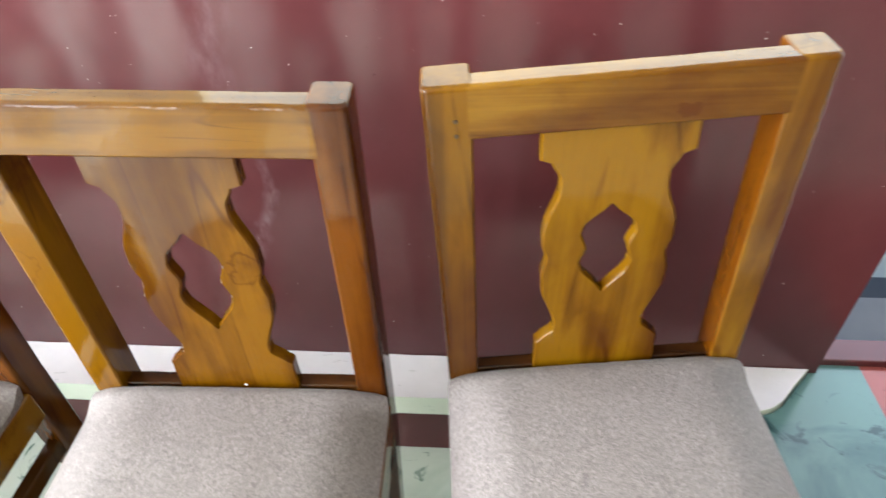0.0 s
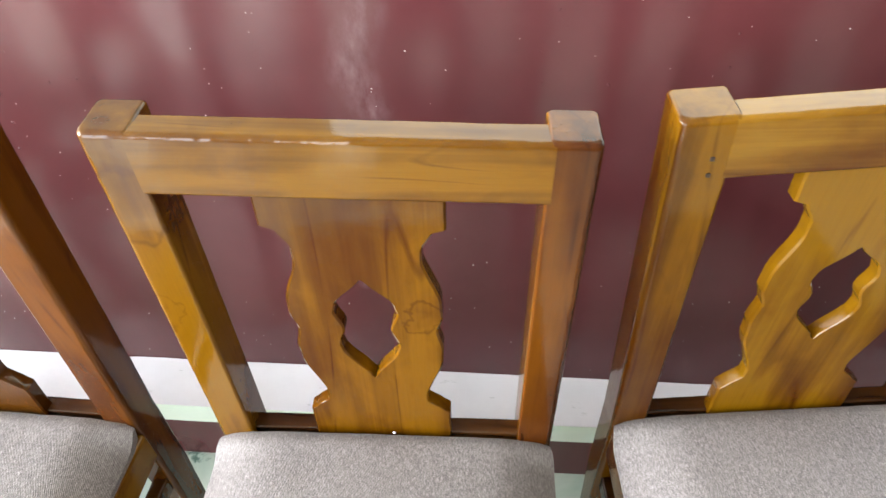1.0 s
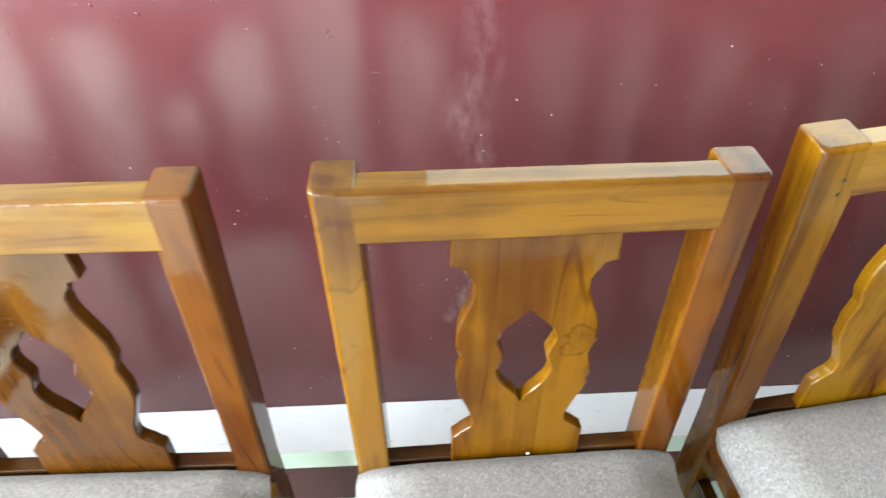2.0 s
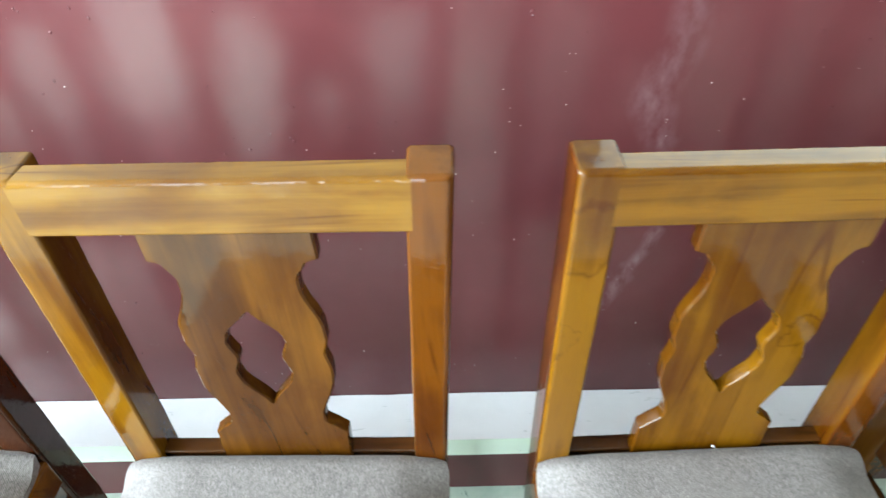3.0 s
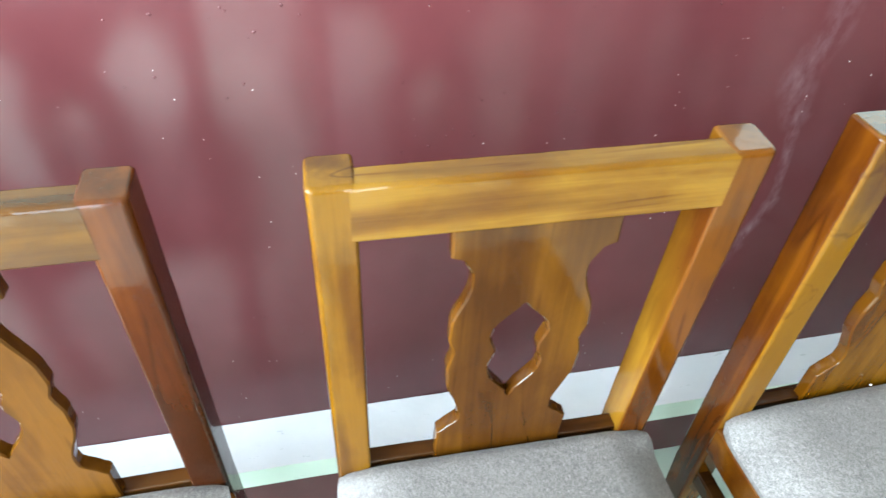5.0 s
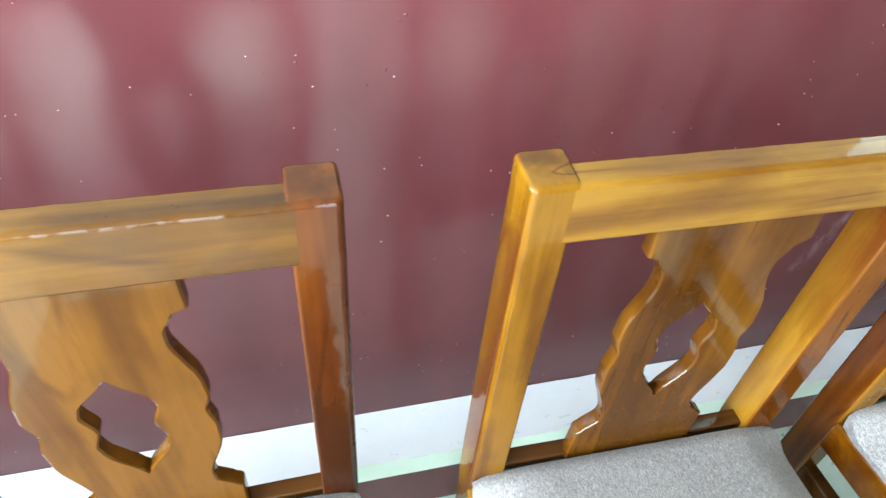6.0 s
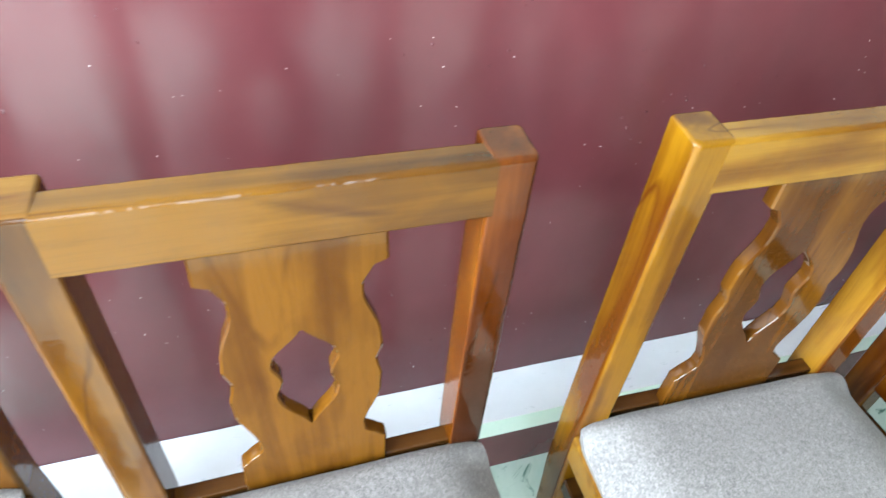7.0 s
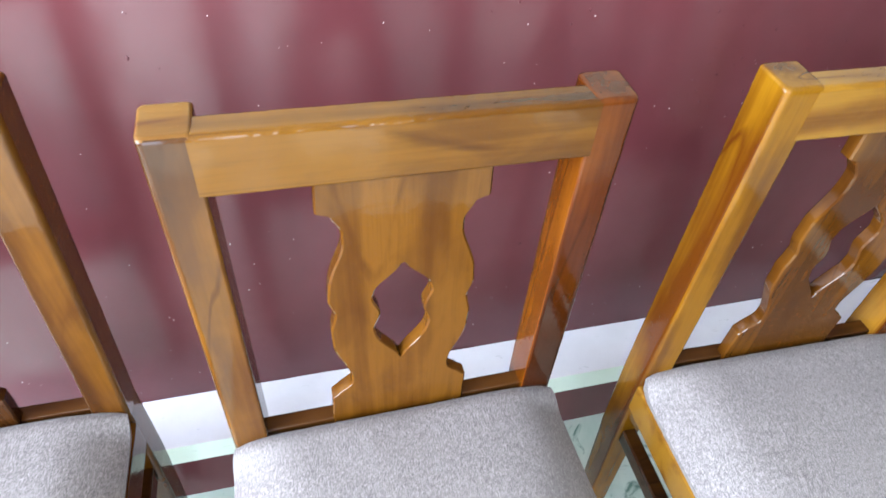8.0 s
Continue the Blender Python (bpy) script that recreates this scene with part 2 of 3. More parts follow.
RED = marbled_floor("red_oxide_cement", (0.26, 0.06, 0.05), (0.22, 0.045, 0.04), (0.16, 0.03, 0.028), 0.15)
GREY = pale_paint("grey_cement", (0.20, 0.185, 0.17), (0.14, 0.13, 0.12), 0.75)
PALE = pale_paint("pale_cement", (0.34, 0.35, 0.31), (0.22, 0.23, 0.20), 0.75)
BLACK = pale_paint("black_cement_band", (0.02, 0.02, 0.022), (0.015, 0.015, 0.016), 0.7)
EARTH = pale_paint("dry_earth", (0.36, 0.29, 0.21), (0.28, 0.21, 0.14), 0.95)
FABRIC = woven_fabric("grey_mauve_woven_fabric")
CHIP = pale_paint("bare_plaster", (0.62, 0.50, 0.50), (0.50, 0.38, 0.38), 0.8)
HOLE = pale_paint("dark_nail_hole", (0.03, 0.012, 0.006), (0.02, 0.01, 0.005), 0.6)

# ---- mesh helpers ----


def part(name, bm, material, parent=None, label=""):
    mesh = bpy.data.meshes.new(name)
    bmesh.ops.recalc_face_normals(bm, faces=bm.faces)
    bm.to_mesh(mesh)
    bm.free()
    mesh.materials.append(material)
    ob = new(name, mesh)
    ob.parent = parent
    if label:
        ob["label"] = label
    return ob


def smooth(ob, degrees=35):
    ob.data.shade_smooth()
    ob.data.set_sharp_from_angle(angle=radians(degrees))
    even = ob.modifiers.new("flat_faces", "WEIGHTED_NORMAL")   # large faces stay flat between their rounded edges
    even.keep_sharp = True
    return ob


def block(x0, x1, y0, y1, z0, z1, bevel=0.0, segments=2):
    bm = bmesh.new()
    bmesh.ops.create_cube(bm, size=1.0)
    for v in bm.verts:
        v.co = Vector((x0 if v.co.x < 0 else x1, y0 if v.co.y < 0 else y1, z0 if v.co.z < 0 else z1))
    if bevel:
        bmesh.ops.bevel(bm, geom=bm.edges[:], offset=bevel, segments=segments, profile=0.6, affect="EDGES")
    return bm


def prism(plan, z0, z1, bevel=0.0):
    bm = bmesh.new()
    low = [bm.verts.new((x, y, z0)) for x, y in plan]
    top = [bm.verts.new((x, y, z1)) for x, y in plan]
    bm.faces.new(low[::-1])
    bm.faces.new(top)
    for i in range(len(plan)):
        j = (i + 1) % len(plan)
        bm.faces.new((low[i], low[j], top[j], top[i]))
    if bevel:
        bmesh.ops.bevel(bm, geom=[e for e in bm.edges if all(v.co.z == z1 for v in e.verts)], offset=bevel, segments=3, affect="EDGES")
    return bm


def hewn_bar(stations, radii, seed, axis="z", blunt=False, front_end=0.0):
    """A hand-planed bar along an axis through stations (at, a0, a1, b0, b1), its edges rounded and slightly uneven.
    a and b are the two other axes, in the order x, y, z; radii: of the edges a0 b0, a1 b0, a1 b1, a0 b1;
    front_end: a wider rounding of the far end towards b0."""
    if not isinstance(radii, tuple):
        radii = (radii,) * 4
    bm = bmesh.new()
    rings = []
    start, end = stations[0][0], stations[-1][0]
    least = min(radii)
    reach = max(least, front_end)
    count = max(4, int(abs(end - start) / 0.004))
    ats = [(start, least, least), (start + least * 0.3, least * 0.35, least * 0.35)]
    ats += [(at, 0.0, 0.0) for at in (start + (end - start) * i / count for i in range(1, count)) if start + least < at < end - reach]
    for i in range(7):   # a quarter round towards the far end
        ang = math.pi / 2 * i / 6
        at = end - reach + reach * math.sin(ang)
        late = max(0.0, (at - (end - least)) / least)
        ats.append((at, least * (1 - math.sqrt(max(0.0, 1 - late * late))), (front_end or least) * (1 - math.cos(ang))))
    for at, shrink, shrink_front in ats:
        if blunt:
            shrink = shrink_front = 0.0
        for (s0, *r0), (s1, *r1) in zip(stations, stations[1:]):
            if at <= s1 + 1e-9:
                break
        t = (at - s0) / (s1 - s0)
        a0, a1, b0, b1 = (p + (q - p) * t for p, q in zip(r0, r1))
        a0, a1, b0, b1 = a0 + shrink, a1 - shrink, b0 + shrink_front, b1 - shrink
        verts = []
        for k, (ca, cb, sa, sb) in enumerate(((a0, b0, 1, 1), (a1, b0, -1, 1), (a1, b1, -1, -1), (a0, b1, 1, -1))):
            r = radii[k] * (1 + 0.13 * noise.noise((at * 42, k * 7.3, seed)) + 0.14 * noise.noise((at * 150, k * 3.1, seed)) + 0.08 * noise.noise((at * 420, k * 2.3, seed)))
            off = 0.00015 * noise.noise((at * 24, k * 5.7, seed + 9))
            for q in range(6):
                ang = math.pi / 2 * (q if k % 2 == 0 else 5 - q) / 5
                pa, pb = ca + sa * (r - r * math.cos(ang)) + off, cb + sb * (r - r * math.sin(ang)) + off
                verts.append(bm.verts.new((pa, pb, at) if axis == "z" else ((at, pa, pb) if axis == "x" else (pa, at, pb))))
        rings.append(verts)
    n = len(rings[0])
    for p, q in zip(rings, rings[1:]):
        for i in range(n):
            j = (i + 1) % n
            bm.faces.new((p[i], p[j], q[j], q[i]))
    bm.faces.new(rings[0])
    bm.faces.new(rings[-1])
    return bm


def straight_bar(x0, x1, y0, y1, z0, z1, radii, seed, axis, blunt=False):
    if axis == "x":
        return hewn_bar([(x0, y0, y1, z0, z1), (x1, y0, y1, z0, z1)], radii, seed, "x", blunt)
    if axis == "y":
        return hewn_bar([(y0, x0, x1, z0, z1), (y1, x0, x1, z0, z1)], radii, seed, "y")
    return hewn_bar([(z0, x0, x1, y0, y1), (z1, x0, x1, y0, y1)], radii, seed, "z")


# ---- the hall ----
WALL_Y = 0.886
X1, CEIL, FLOOR_Z, DADO = 3.2, 3.0, 0.02, 1.10


def structure(name, bm, material, label, category="", parent=None):
    return tagged(part(name, bm, material, parent), label, category or name.split("_")[0], kind="structure")


structure("floor", block(X0, X1, FRONT_Y - 0.2, WALL_Y, -0.12, FLOOR_Z), FLOOR, "pale green marbled cement floor", "floor")
lower_wall = prism([(X0, 0.0), (DOOR_X, 0.0), (DOOR_X, DADO), (WIN_X1, DADO), (WIN_X1, WIN_Z0 - 0.012), (WIN_X0, WIN_Z0 - 0.012), (WIN_X0, DADO), (X0, DADO)], -0.975, -WALL_Y)
for v in lower_wall.verts:
    v.co = (v.co.x, -v.co.z, v.co.y)
wall_north = structure("wall_north", lower_wall, MAROON_WALL, "glossy maroon painted plaster wall", "wall")

# pimples of plaster under the paint, in clusters
dice = random.Random(5)
lumps = bmesh.new()
for cx, cz, spread, count in ((-0.93, 1.02, 0.07, 60), (-0.64, 0.86, 0.06, 34), (-0.46, 0.74, 0.035, 16), (-0.68, 0.76, 0.05, 26), (-0.28, 1.00, 0.06, 24), (-0.50, 1.05, 0.05, 24),
                              (-1.45, 1.0, 0.08, 40), (-0.84, 0.47, 0.06, 14), (0.2, 0.9, 0.12, 24), (-1.1, 0.6, 0.12, 20)):
    for _ in range(count // 2):
        r = dice.uniform(0.0008, 0.0022)
        m = Matrix.LocRotScale((cx + dice.gauss(0, spread), WALL_Y, min(1.03, max(0.25, cz + dice.gauss(0, spread)))), Euler((0, dice.uniform(0, 3), 0)),
                               (r * dice.uniform(0.8, 1.8), r * 0.22, r))
        bmesh.ops.create_icosphere(lumps, subdivisions=1, radius=1.0, matrix=m)
for face in lumps.faces:
    face.smooth = True
tagged(part("plaster_lumps", lumps, MAROON_WALL, wall_north), kind="stuff")

# specks of bare plaster where the paint has chipped or missed
chips = bmesh.new()
for _ in range(420):
    cx, cz = dice.uniform(-2.2, 0.97), dice.uniform(0.22, 1.03)
    if noise.noise((cx * 5, cz * 5, 3.0)) < -0.05:
        continue
    r = dice.choice((0.0006, 0.0007, 0.0008, 0.0010, 0.0014))
    turn = dice.uniform(0, 6.3)
    rim = [(cx + r * dice.uniform(0.5, 1.2) * math.cos(turn + k * 1.05), cz + r * dice.uniform(0.5, 1.2) * math.sin(turn + k * 1.05)) for k in range(6)]
    low = [chips.verts.new((px, WALL_Y + 0.001, pz)) for px, pz in rim]
    top = [chips.verts.new((cx + (px - cx) * 0.7, WALL_Y - 0.0004, cz + (pz - cz) * 0.7)) for px, pz in rim]
    chips.faces.new(top)
    for k in range(6):
        chips.faces.new((low[k], low[(k + 1) % 6], top[(k + 1) % 6], top[k]))
tagged(part("plaster_specks", chips, CHIP, wall_north), kind="stuff")


def pierced_panel(x0, x1, z0, z1, hole):
    """A stretch of the wall with a rectangular opening (x0, x1, z0, z1) through it."""
    bm = bmesh.new()
    rings = [[bm.verts.new((x, y, z)) for x, z in ((a, c), (b, c), (b, d), (a, d))] for y in (WALL_Y, 0.975) for a, b, c, d in ((x0, x1, z0, z1), hole)]
    outer, inner, outer_back, inner_back = rings
    for i in range(4):
        j = (i + 1) % 4
        for p, q in ((outer, inner), (inner, inner_back), (inner_back, outer_back), (outer_back, outer)):
            bm.faces.new((p[i], p[j], q[j], q[i]))
    return bm


structure("wall_north_upper_1", pierced_panel(X0, WIN_X0, DADO, CEIL, (*GLINT_SLITS[0], HIGH_Z0, HIGH_Z1)), UPPER, "pale cream upper wall above the maroon paint", "wall")
structure("wall_north_upper_2", block(WIN_X1, DOOR_X, WALL_Y, 0.975, DADO, CEIL), UPPER, "pale cream upper wall between window and doorway", "wall")
structure("wall_north_upper_3", pierced_panel(WIN_X0, WIN_X1, WIN_Z1, CEIL, (*GLINT_SLITS[1], HIGH_Z0, HIGH_Z1)), UPPER, "pale cream wall above the window", "wall")
structure("window_sill", block(WIN_X0, WIN_X1, WALL_Y, 0.975, WIN_Z0 - 0.012, WIN_Z0), UPPER, "cream window sill", "sill")
structure("wall_north_far", block(DOOR_END, X1, WALL_Y, 0.975, 0.0, DADO), MAROON, "maroon painted wall beyond the doorway", "wall")
structure("wall_north_far_upper", block(DOOR_END, X1, WALL_Y, 0.975, DADO, CEIL), UPPER, "cream wall beyond the doorway", "wall")
structure("wall_north_lintel", block(DOOR_X, DOOR_END, WALL_Y, 0.975, 2.1, CEIL), UPPER, "cream wall above the doorway", "wall")
for name, y0, y1 in (("wall_west_1", FRONT_Y - 0.2, SIDE_Y0), ("wall_west_2", SIDE_Y1, 0.975)):
    structure(name, block(X0 - 0.2, X0, y0, y1, 0.0, DADO), MAROON, "maroon painted lower side wall", "wall")
    structure(name + "_upper", block(X0 - 0.2, X0, y0, y1, DADO, CEIL), UPPER, "cream upper side wall", "wall")
structure("wall_west_sill", block(X0 - 0.2, X0, SIDE_Y0, SIDE_Y1, 0.0, SIDE_Z0), MAROON, "maroon wall below the side opening", "wall")
structure("wall_west_lintel", block(X0 - 0.2, X0, SIDE_Y0, SIDE_Y1, SIDE_Z, CEIL), UPPER, "cream wall above the side opening", "wall")
structure("wall_east", block(X1, X1 + 0.2, FRONT_Y - 0.2, 0.975, 0.0, 2.2), MAROON, "maroon painted lower side wall", "wall")
structure("wall_east_upper", block(X1, X1 + 0.2, FRONT_Y - 0.2, 0.975, 2.2, CEIL), UPPER, "cream upper side wall", "wall")
structure("ceiling", block(X0 - 0.2, X1 + 0.2, FRONT_Y - 0.2, 1.1, CEIL, CEIL + 0.15), WHITEWASH, "whitewashed ceiling", "ceiling")

# the open front: piers between tall openings, with a beam over them
edge = X0
for i, (x, width) in enumerate(OPENINGS + [(X1, 0.0)]):
    pier = f"wall_south_pier_{i + 1}"
    structure(pier, block(edge, x - width / 2, FRONT_Y - 0.2, FRONT_Y, 0.0, DADO), MAROON, "maroon lower part of a pier between openings", "pier")
    structure(pier + "_upper", block(edge, x - width / 2, FRONT_Y - 0.2, FRONT_Y, DADO, HEAD_Z), UPPER, "cream pier between tall openings", "pier")
    edge = x + width / 2
structure("wall_south_beam", block(X0, X1, FRONT_Y - 0.2, FRONT_Y, HEAD_Z, CEIL), UPPER, "cream beam over the openings", "beam")
structure("ground", block(-400, 400, -400, 400, -0.5, -0.13), EARTH, "dry earth yard outside", "ground")

# plinth along the wall: maroon riser with a cream slab, its end cut off in a curve at the door step
steps = [X0 + 0.025 * i for i in range(int((0.83 - X0) / 0.025))]
front = [(x, 0.777 + 0.0012 * noise.noise((x * 9, 1, 0)) + 0.0006 * noise.noise((x * 45, 2, 0))) for x in steps]
back = [(x, WALL_Y - 0.0012 + 0.0022 * min(0.0, noise.noise((x * 16, 5, 0)))) for x in reversed(steps)]
plan = front + [(0.842, 0.777), (0.868, 0.785), (0.894, 0.802), (0.930, 0.842), (0.960, 0.872), (0.972, WALL_Y - 0.0025)] + back
structure("plinth_riser", prism(plan, 0.0, 0.147), MAROON, "maroon painted plinth below the wall", "plinth")
slab = structure("plinth_slab", prism(plan, 0.147, 0.203, 0.004), CREAM, "white painted slab, its edge tinted by floor light", "plinth")
slab.data.materials.append(EDGE)
# upright faces: greenish light off the floor is put into the paint colour
for face in slab.data.polygons:
    if abs(face.normal.z) < 0.3:
        face.material_index = 1

# the raised landing at the doorway, its sill and the floor beyond
structure("door_step", prism([(0.78, 0.20), (1.085, 0.20), (1.085, 0.907), (0.993, 0.907), (0.993, WALL_Y - 0.001), (0.975, 0.884), (0.963, 0.870), (0.933, 0.839),
                              (0.897, 0.799), (0.871, 0.782), (0.845, 0.774), (0.78, 0.774)], 0.0, 0.190), TEAL, "teal marbled cement landing at the doorway", "step")
structure("door_step_red", block(1.085, 2.6, 0.20, 0.907, 0.0, 0.190), RED, "red oxide cement landing at the doorway", "step")
smooth(structure("door_sill", block(DOOR_X + 0.001, DOOR_END, 0.907, 0.968, 0.0, 0.206, 0.006, 3), MAROON, "glossy maroon door sill", "sill"))
structure("floor_beyond", block(DOOR_X - 2, X1, 0.977, 1.110, -0.1, 0.190), GREY, "grey cement floor border beyond the doorway", "floor")
structure("floor_beyond_band", block(DOOR_X - 2, X1, 1.110, 1.180, -0.1, 0.190), BLACK, "black cement band in the floor beyond", "floor")
structure("floor_beyond_field", block(DOOR_X - 2, X1, 1.180, 3.4, -0.1, 0.190), PALE, "pale marbled cement floor beyond the doorway", "floor")

# ---- dining chairs ----
TOP_Z, SEAT_Z = 0.961, 0.503
SPLAT = [(0.904, 0.089), (0.857, 0.0895), (0.852, 0.076), (0.829, 0.065), (0.812, 0.065), (0.752, 0.083), (0.728, 0.084), (0.704, 0.078),
         (0.700, 0.079), (0.674, 0.084), (0.648, 0.083), (0.580, 0.063), (0.566, 0.064), (0.545, 0.084), (0.540, 0.090), (0.478, 0.091)]
PIERCING = [(0.793, 0.0), (0.750, 0.031), (0.735, 0.034), (0.707, 0.026), (0.703, 0.026), (0.676, 0.033), (0.664, 0.031), (0.607, 0.0)]


def eased(table, z):
    """The width at height z, eased from turning point to turning point."""
    if z >= table[0][0]:
        return table[0][1]
    for (za, a), (zb, b) in zip(table, table[1:]):
        if z >= zb:
            t = (za - z) / (za - zb)
            t = 0.45 * t + 0.55 * (0.5 - 0.5 * math.cos(math.pi * t))
            return a + (b - a) * t
    return table[-1][1]


def splat_mesh(y, thick, wobble, low, high):
    """The pierced, scrolled back splat, cut from one board with softened edges; the diamond reaches from low to high."""
    diamond = [(low + (z - 0.607) / 0.186 * (high - low), w) for z, w in PIERCING]
    marks = {z for z, _ in SPLAT} | {z for z, _ in diamond}
    levels = sorted(marks | {0.478 + 0.004 * i for i in range(107)}, reverse=True)
    levels = [a for a, b in zip(levels, levels[1:] + [0]) if a - b > 0.0012]
    bm = bmesh.new()
    soft = 0.0022
    layers = ((y, soft), (y + soft, 0.0), (y + thick - soft, 0.0), (y + thick, soft))
    for side in (-1, 1):
        rows = []
        for z in levels:
            ripple = 0.0012 * noise.noise((z * 31, side * 4.0, wobble))
            out, inn = eased(SPLAT, z) + ripple, 0.0
            if low < z < high:
                inn = max(0.0, eased(diamond, z) + ripple)
            rows.append([bm.verts.new((side * (inn + (s if inn > 0 else 0)), yy, z)) for yy, s in layers]
                        + [bm.verts.new((side * (out - s), yy, z)) for yy, s in layers[::-1]])
        for a, b in zip(rows, rows[1:]):
            for i in range(8):
                j = (i + 1) % 8
                if i < 3 and all(abs(v.co.x) < 1e-6 for v in (a[i], a[j], b[i], b[j])):
                    continue
                bm.faces.new((a[i], a[j], b[j], b[i]))
        bm.faces.new(rows[0])
        bm.faces.new(rows[-1][::-1])
    bmesh.ops.remove_doubles(bm, verts=bm.verts, dist=0.00005)
    return bm


def cushion_mesh(half, depth, seed):
    """A padded seat: domed top, rolled edges, a skirt tucked into the frame."""
    bm = bmesh.new()
    nx, ny = 40, 32
    spread = lambda i, n: 0.5 - 0.5 * math.cos(math.pi * i / n)
    grid = []
    for j in range(ny + 1):
        row = []
        for i in range(nx + 1):
            u, v = 2 * spread(i, nx) - 1, spread(j, ny)
            x, y = u * half, 0.001 - v * depth
            cut = 0.004 * max(0, abs(u) - 0.9) * 10 * max(0, abs(2 * v - 1) - 0.9) * 10
            x -= math.copysign(cut, u)
            y += cut if v > 0.5 else -cut
            side = max(0.0, 1 - (half - abs(x)) / 0.095)
            back, front = max(0.0, 1 - v * depth / 0.02), max(0.0, 1 - (depth - v * depth) / 0.07)
            drop = 0.036 * side ** 2.1 * min(1.0, 0.35 + v * depth / 0.06) + 0.010 * back ** 2 + 0.03 * front ** 2.4
            crown = 0.013 * (1 - u * u) * (1 - (2 * v - 1) ** 2)
            lump = 0.0015 * noise.noise((x * 14, y * 14, seed)) + 0.0012 * noise.noise((x * 40, y * 12, seed + 3))
            row.append(bm.verts.new((x, y, SEAT_Z - 0.004 - drop + crown + lump)))
        grid.append(row)
    for j in range(ny):
        for i in range(nx):
            bm.faces.new((grid[j][i], grid[j][i + 1], grid[j + 1][i + 1], grid[j + 1][i]))
    rim = grid[0][:] + [r[-1] for r in grid[1:]] + grid[-1][-2::-1] + [r[0] for r in grid[-2:0:-1]]
    low = [bm.verts.new((v.co.x * 0.985, -depth / 2 + (v.co.y + depth / 2) * 0.985, 0.445)) for v in rim]
    for i in range(len(rim)):
        j = (i + 1) % len(rim)
        bm.faces.new((rim[i], rim[j], low[j], low[i]))
    bm.faces.new(low)
    return bm


def dining_chair(place, label, tones, seed, top_half=0.222, seat_half=0.2245, lean=0.0, bead=False, knots=None, tacks=(), bare_top=None,
                 wide=(0.0455, 0.0455), slope=0.0, twist=0.0, rise=0.0, diamond=(0.607, 0.785), rail_out=0.003):
    """tones: colours (light, mid, dark) for post_left, post_right, rail, splat, frame, and post_left_side or post_right_side where it differs. lean: how far the back has racked to one side;
    slope: rise of the whole chair across its width on uneven legs; twist: the same of its back alone; rise: extra height of the back."""
    knots = knots or {}

    def part_of(name, bm, material, label=""):
        for v in bm.verts:
            x, k = v.co.x, max(0.0, v.co.z - 0.46) / (TOP_Z - 0.46)
            v.co.z += slope * x * min(1.0, max(0.0, v.co.z - FLOOR_Z) / 0.28) + (twist * x + rise) * k
            v.co.x += lean * k
        return part(name, bm, material, chair, label)

    chair = tagged(new("dining_chair"), label, "chair", "chairs along the wall")
    chair.matrix_world = place
    wood = {key: varnished_wood(f"varnished_{key}_wood", *tones[key], "x" if key == "rail" else "z", seed + i, knots.get(key, ()))
            for i, key in enumerate(("post_left", "post_right", "rail", "splat"))}
    under = varnished_wood("varnished_frame_wood", *tones["frame"], "x", seed + 7)
    # shade below and behind the seat is put into this wood's colour
    shaded_rail = varnished_wood("shade_dark_rail_wood", *DARK, "x", seed + 8)
    deep = 0.052
    for side, key, thick in ((-1, "post_left", wide[0]), (1, "post_right", wide[1])):
        rows = []
        for z, half, w in ((FLOOR_Z, seat_half - 0.006, 0.036), (0.30, seat_half, 0.042), (0.47, seat_half, 0.0455), (TOP_Z, top_half + 0.003, thick)):
            xs = sorted((side * half, side * (half - w)))
            rows.append((z, xs[0], xs[1], 0.0, deep if z > 0.2 else deep - 0.008))
        outer_edge = 0.0085 if bead else 0.0075   # the outer front edges are planed rounder than the others
        post_mesh = hewn_bar(rows, (outer_edge, 0.004, 0.004, 0.005) if side < 0 else (0.004, outer_edge, 0.005, 0.004), seed * 5 + side, front_end=0.006)
        for v in post_mesh.verts:   # the top slants up towards the back
            v.co.z += 0.003 * v.co.y / deep * max(0.0, v.co.z - 0.94) / (TOP_Z - 0.94)
        post = smooth(part_of("back_post", post_mesh, wood[key]))
        if key + "_side" in tones:   # left-facing side in its own tone: part stain, part daylight put into colour
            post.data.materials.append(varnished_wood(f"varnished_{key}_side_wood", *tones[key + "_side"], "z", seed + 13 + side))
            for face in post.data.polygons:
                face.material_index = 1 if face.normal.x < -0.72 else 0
        elif bare_top == key:   # pale end grain shows on the top of this post
            post.data.materials.append(varnished_wood("pale_end_grain", *GOLD, "x", seed + 11, gloss=0.3))
            for face in post.data.polygons:
                face.material_index = 1 if face.normal.z > 0.6 and face.center.z > 0.9 else 0
    outer = top_half + 0.003
    smooth(part_of("top_rail", straight_bar(-outer + wide[0] - 0.0062, outer - wide[1] + 0.0062, -0.0003, 0.0335, 0.896, TOP_Z - 0.0004, (0.003, 0.003, 0.004, 0.006), seed * 3.3, "x", True), wood["rail"]))
    smooth(part_of("splat", splat_mesh(0.006, 0.019, seed, *diamond), wood["splat"], "scrolled splat with a pierced diamond"), 40)
    reach = seat_half - 0.0425
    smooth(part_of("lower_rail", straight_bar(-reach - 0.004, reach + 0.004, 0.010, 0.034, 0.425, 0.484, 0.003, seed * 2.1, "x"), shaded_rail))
    smooth(part_of("seat_cushion", cushion_mesh(seat_half + 0.003, 0.435, seed), FABRIC, "padded seat in grey-mauve woven fabric"), 50)
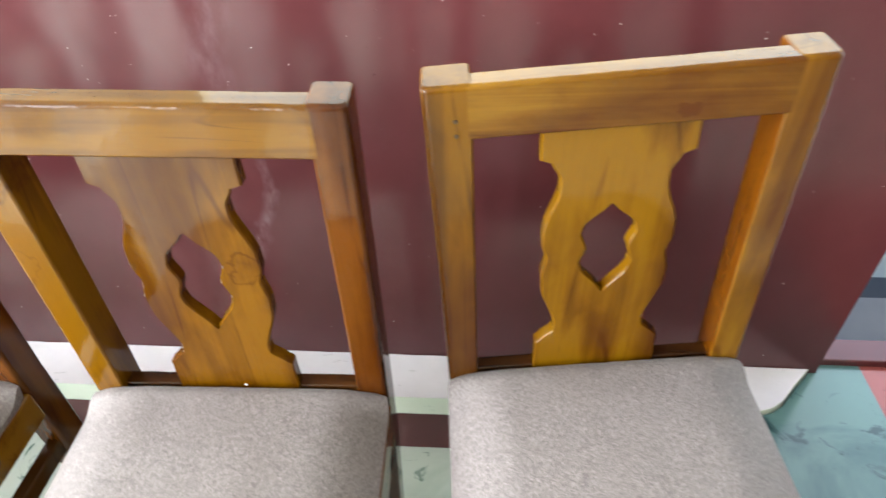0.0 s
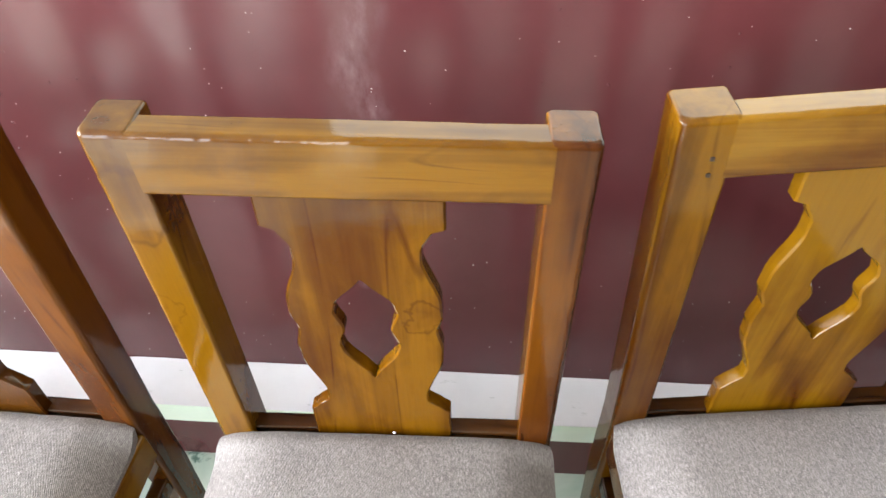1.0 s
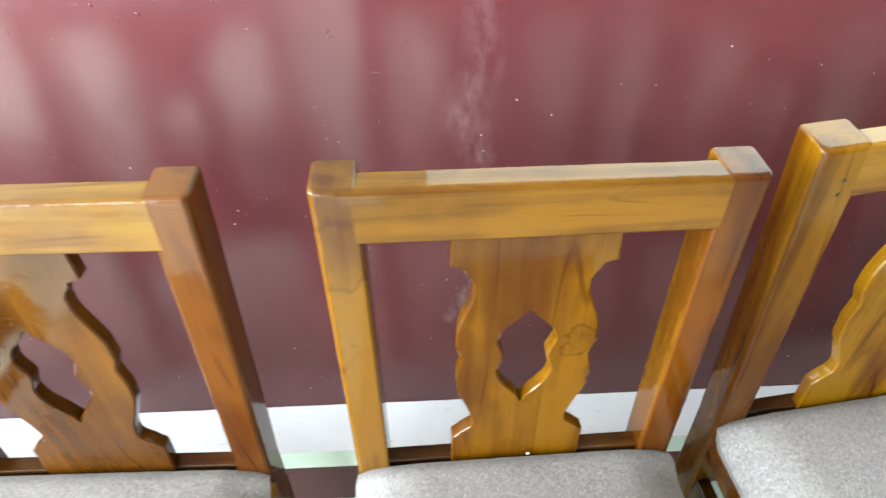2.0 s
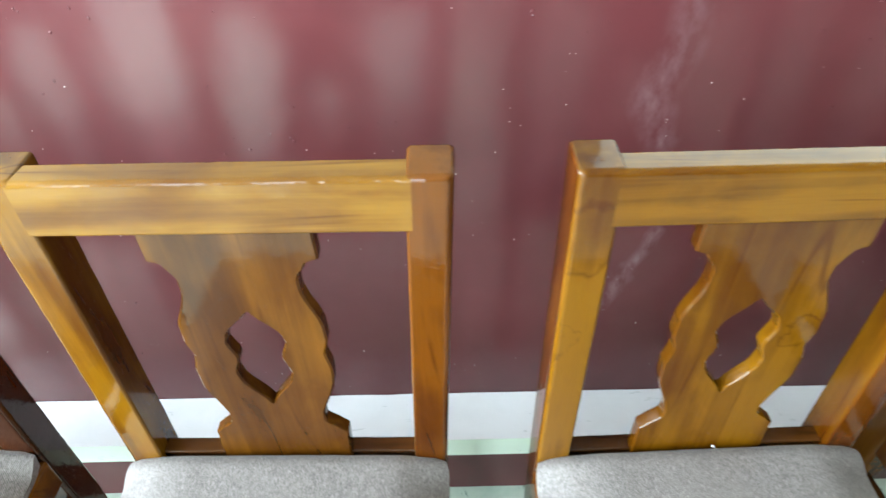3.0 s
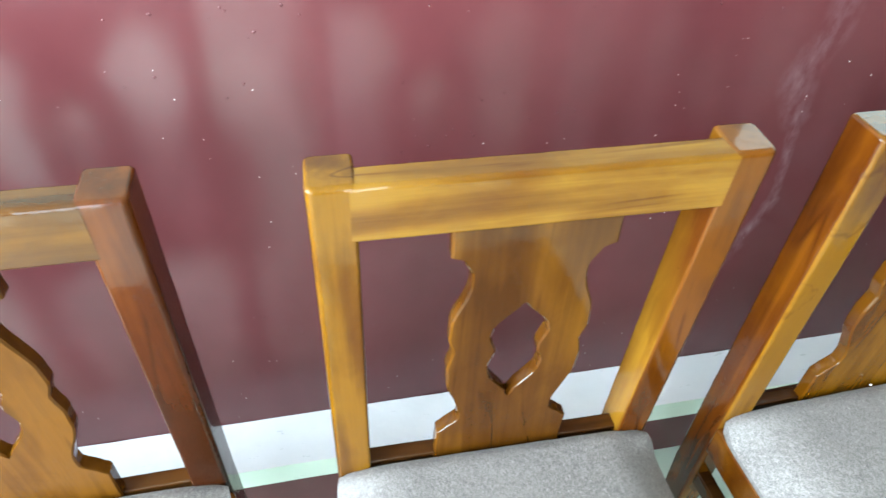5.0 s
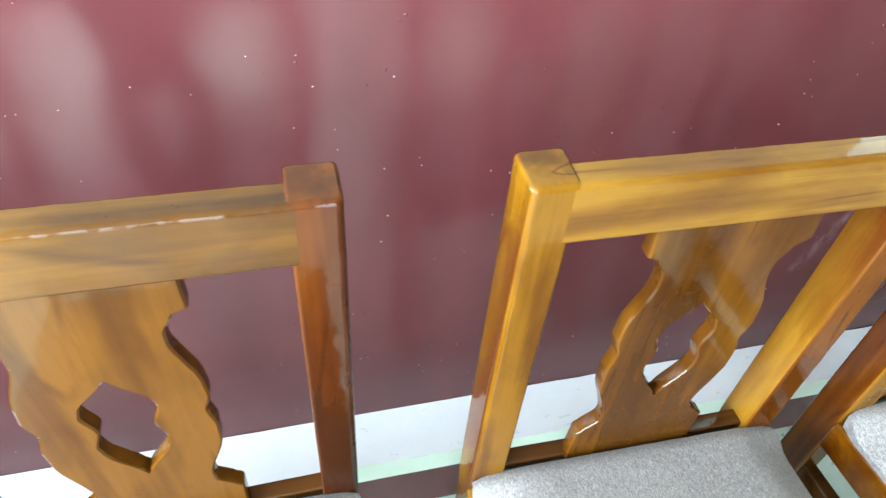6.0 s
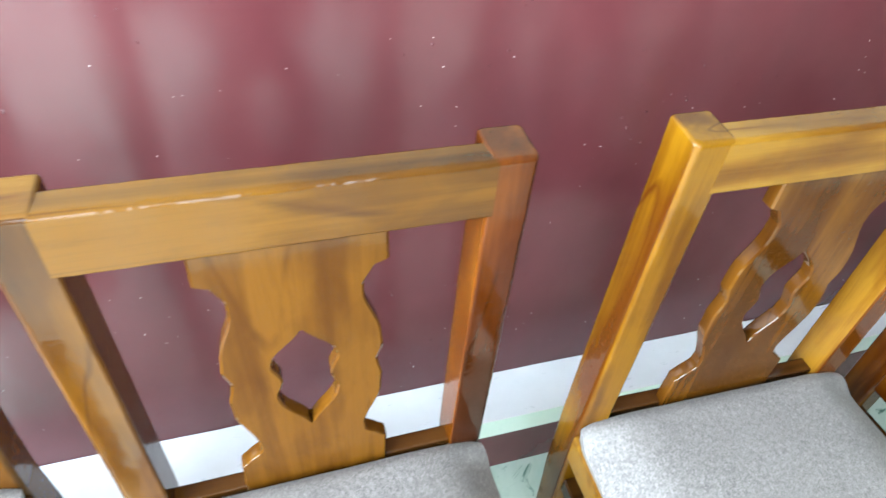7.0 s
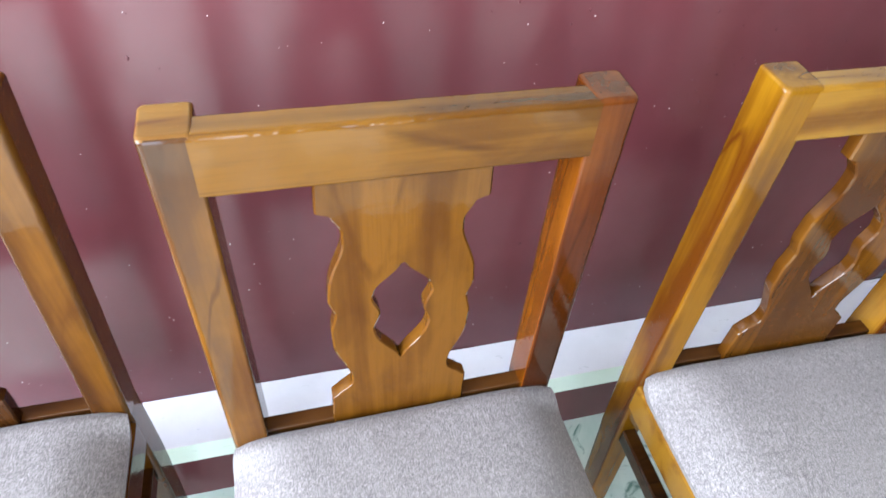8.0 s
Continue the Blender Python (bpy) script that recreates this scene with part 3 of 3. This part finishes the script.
    for x, y, z in tacks:
        bm = bmesh.new()
        bmesh.ops.create_icosphere(bm, subdivisions=2, radius=0.0018)
        bmesh.ops.scale(bm, vec=(1.2, 0.9, 0.7), verts=bm.verts)
        bmesh.ops.translate(bm, vec=(x, y, z), verts=bm.verts)
        smooth(part_of("tack", bm, CREAM, "tiny white tack"))
    if bead:   # two nail holes where the rail is fixed to the post
        for z in (0.918, 0.900):
            part_of("nail_hole", block(-top_half + 0.030, -top_half + 0.034, -0.0012, 0.004, z, z + 0.0045, 0.001), HOLE, "small dark nail hole")
    for side in (-1, 1):
        xs = sorted((side * (seat_half + rail_out), side * (seat_half - 0.014)))
        smooth(part_of("side_rail", straight_bar(xs[0], xs[1], -0.405, 0.004, 0.390, 0.452, 0.006, seed + side, "y"), under))
        xs = sorted((side * (seat_half - 0.008), side * (seat_half - 0.032)))
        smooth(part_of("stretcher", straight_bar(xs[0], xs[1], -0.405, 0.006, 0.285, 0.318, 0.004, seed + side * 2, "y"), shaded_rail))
        xs = sorted((side * (seat_half + rail_out + 0.001), side * (seat_half - 0.030)))
        smooth(part_of("front_leg", straight_bar(xs[0], xs[1], -0.446, -0.404, FLOOR_Z, 0.452, 0.004, seed + side * 3, "z"), under))
    smooth(part_of("front_rail", straight_bar(-seat_half + 0.027, seat_half - 0.027, -0.440, -0.415, 0.390, 0.452, 0.004, seed, "x"), under))
    return chair


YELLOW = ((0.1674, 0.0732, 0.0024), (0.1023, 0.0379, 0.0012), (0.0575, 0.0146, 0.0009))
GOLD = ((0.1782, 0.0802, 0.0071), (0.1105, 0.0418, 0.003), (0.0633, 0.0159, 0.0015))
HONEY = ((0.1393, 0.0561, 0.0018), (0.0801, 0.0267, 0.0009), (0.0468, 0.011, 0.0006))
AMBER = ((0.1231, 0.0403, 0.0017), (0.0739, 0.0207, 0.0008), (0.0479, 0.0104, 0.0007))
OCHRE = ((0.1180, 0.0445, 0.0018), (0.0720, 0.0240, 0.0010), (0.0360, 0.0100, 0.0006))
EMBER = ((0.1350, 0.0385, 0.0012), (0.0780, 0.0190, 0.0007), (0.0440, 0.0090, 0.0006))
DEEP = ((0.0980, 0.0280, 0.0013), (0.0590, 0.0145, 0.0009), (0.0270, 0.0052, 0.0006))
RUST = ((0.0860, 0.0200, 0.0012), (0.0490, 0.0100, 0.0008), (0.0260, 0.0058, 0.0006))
BROWN = ((0.1083, 0.0399, 0.0037), (0.0658, 0.0217, 0.002), (0.0382, 0.0114, 0.0011))
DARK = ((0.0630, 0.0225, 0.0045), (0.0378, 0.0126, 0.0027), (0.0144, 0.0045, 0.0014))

chair_a = dining_chair(pose(0.474, 0.648, 0, 0, 0, 5.0), "yellow varnished wooden dining chair beside the open doorway",
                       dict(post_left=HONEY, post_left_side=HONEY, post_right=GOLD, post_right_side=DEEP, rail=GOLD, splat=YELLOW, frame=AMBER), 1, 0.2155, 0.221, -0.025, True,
                       {"rail": ((0.05, 0.92, 0.02),)}, wide=(0.055, 0.046), slope=0.058, rise=0.005, diamond=(0.637, 0.789), rail_out=-0.002)
chair_b = dining_chair(pose(-0.059, 0.578, 0, 0, 0, 1.6), "amber varnished wooden dining chair with a knot in its splat",
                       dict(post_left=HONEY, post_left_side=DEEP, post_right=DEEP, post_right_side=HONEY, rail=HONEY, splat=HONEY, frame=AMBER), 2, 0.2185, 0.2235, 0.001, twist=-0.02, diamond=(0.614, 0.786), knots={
                           "splat": ((0.063, 0.728, 0.028),), "post_left": ((-0.20, 0.885, 0.05), (-0.22, 0.74, 0.035))}, tacks=((0.016, -0.004, 0.504),))
chair_c = dining_chair(pose(-0.6315, 0.581, 0, 0, 0, -1.0), "golden varnished wooden dining chair with a brown splat",
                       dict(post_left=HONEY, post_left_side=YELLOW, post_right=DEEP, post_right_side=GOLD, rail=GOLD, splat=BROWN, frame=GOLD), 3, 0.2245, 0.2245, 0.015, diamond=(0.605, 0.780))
# the right post's bright side tone has the side daylight put into it
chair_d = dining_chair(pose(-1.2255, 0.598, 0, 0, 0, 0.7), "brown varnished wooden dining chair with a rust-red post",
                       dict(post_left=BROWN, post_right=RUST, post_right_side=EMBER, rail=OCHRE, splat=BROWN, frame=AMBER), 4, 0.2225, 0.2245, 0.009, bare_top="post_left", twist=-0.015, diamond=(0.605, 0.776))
chair_e = dining_chair(pose(-1.815, 0.680, 0, 0, 0, 0.0), "dark brown varnished wooden dining chair at the row's end",
                       dict(post_left=BROWN, post_right=BROWN, rail=BROWN, splat=DARK, frame=BROWN), 5, 0.222, 0.2245, 0.028)
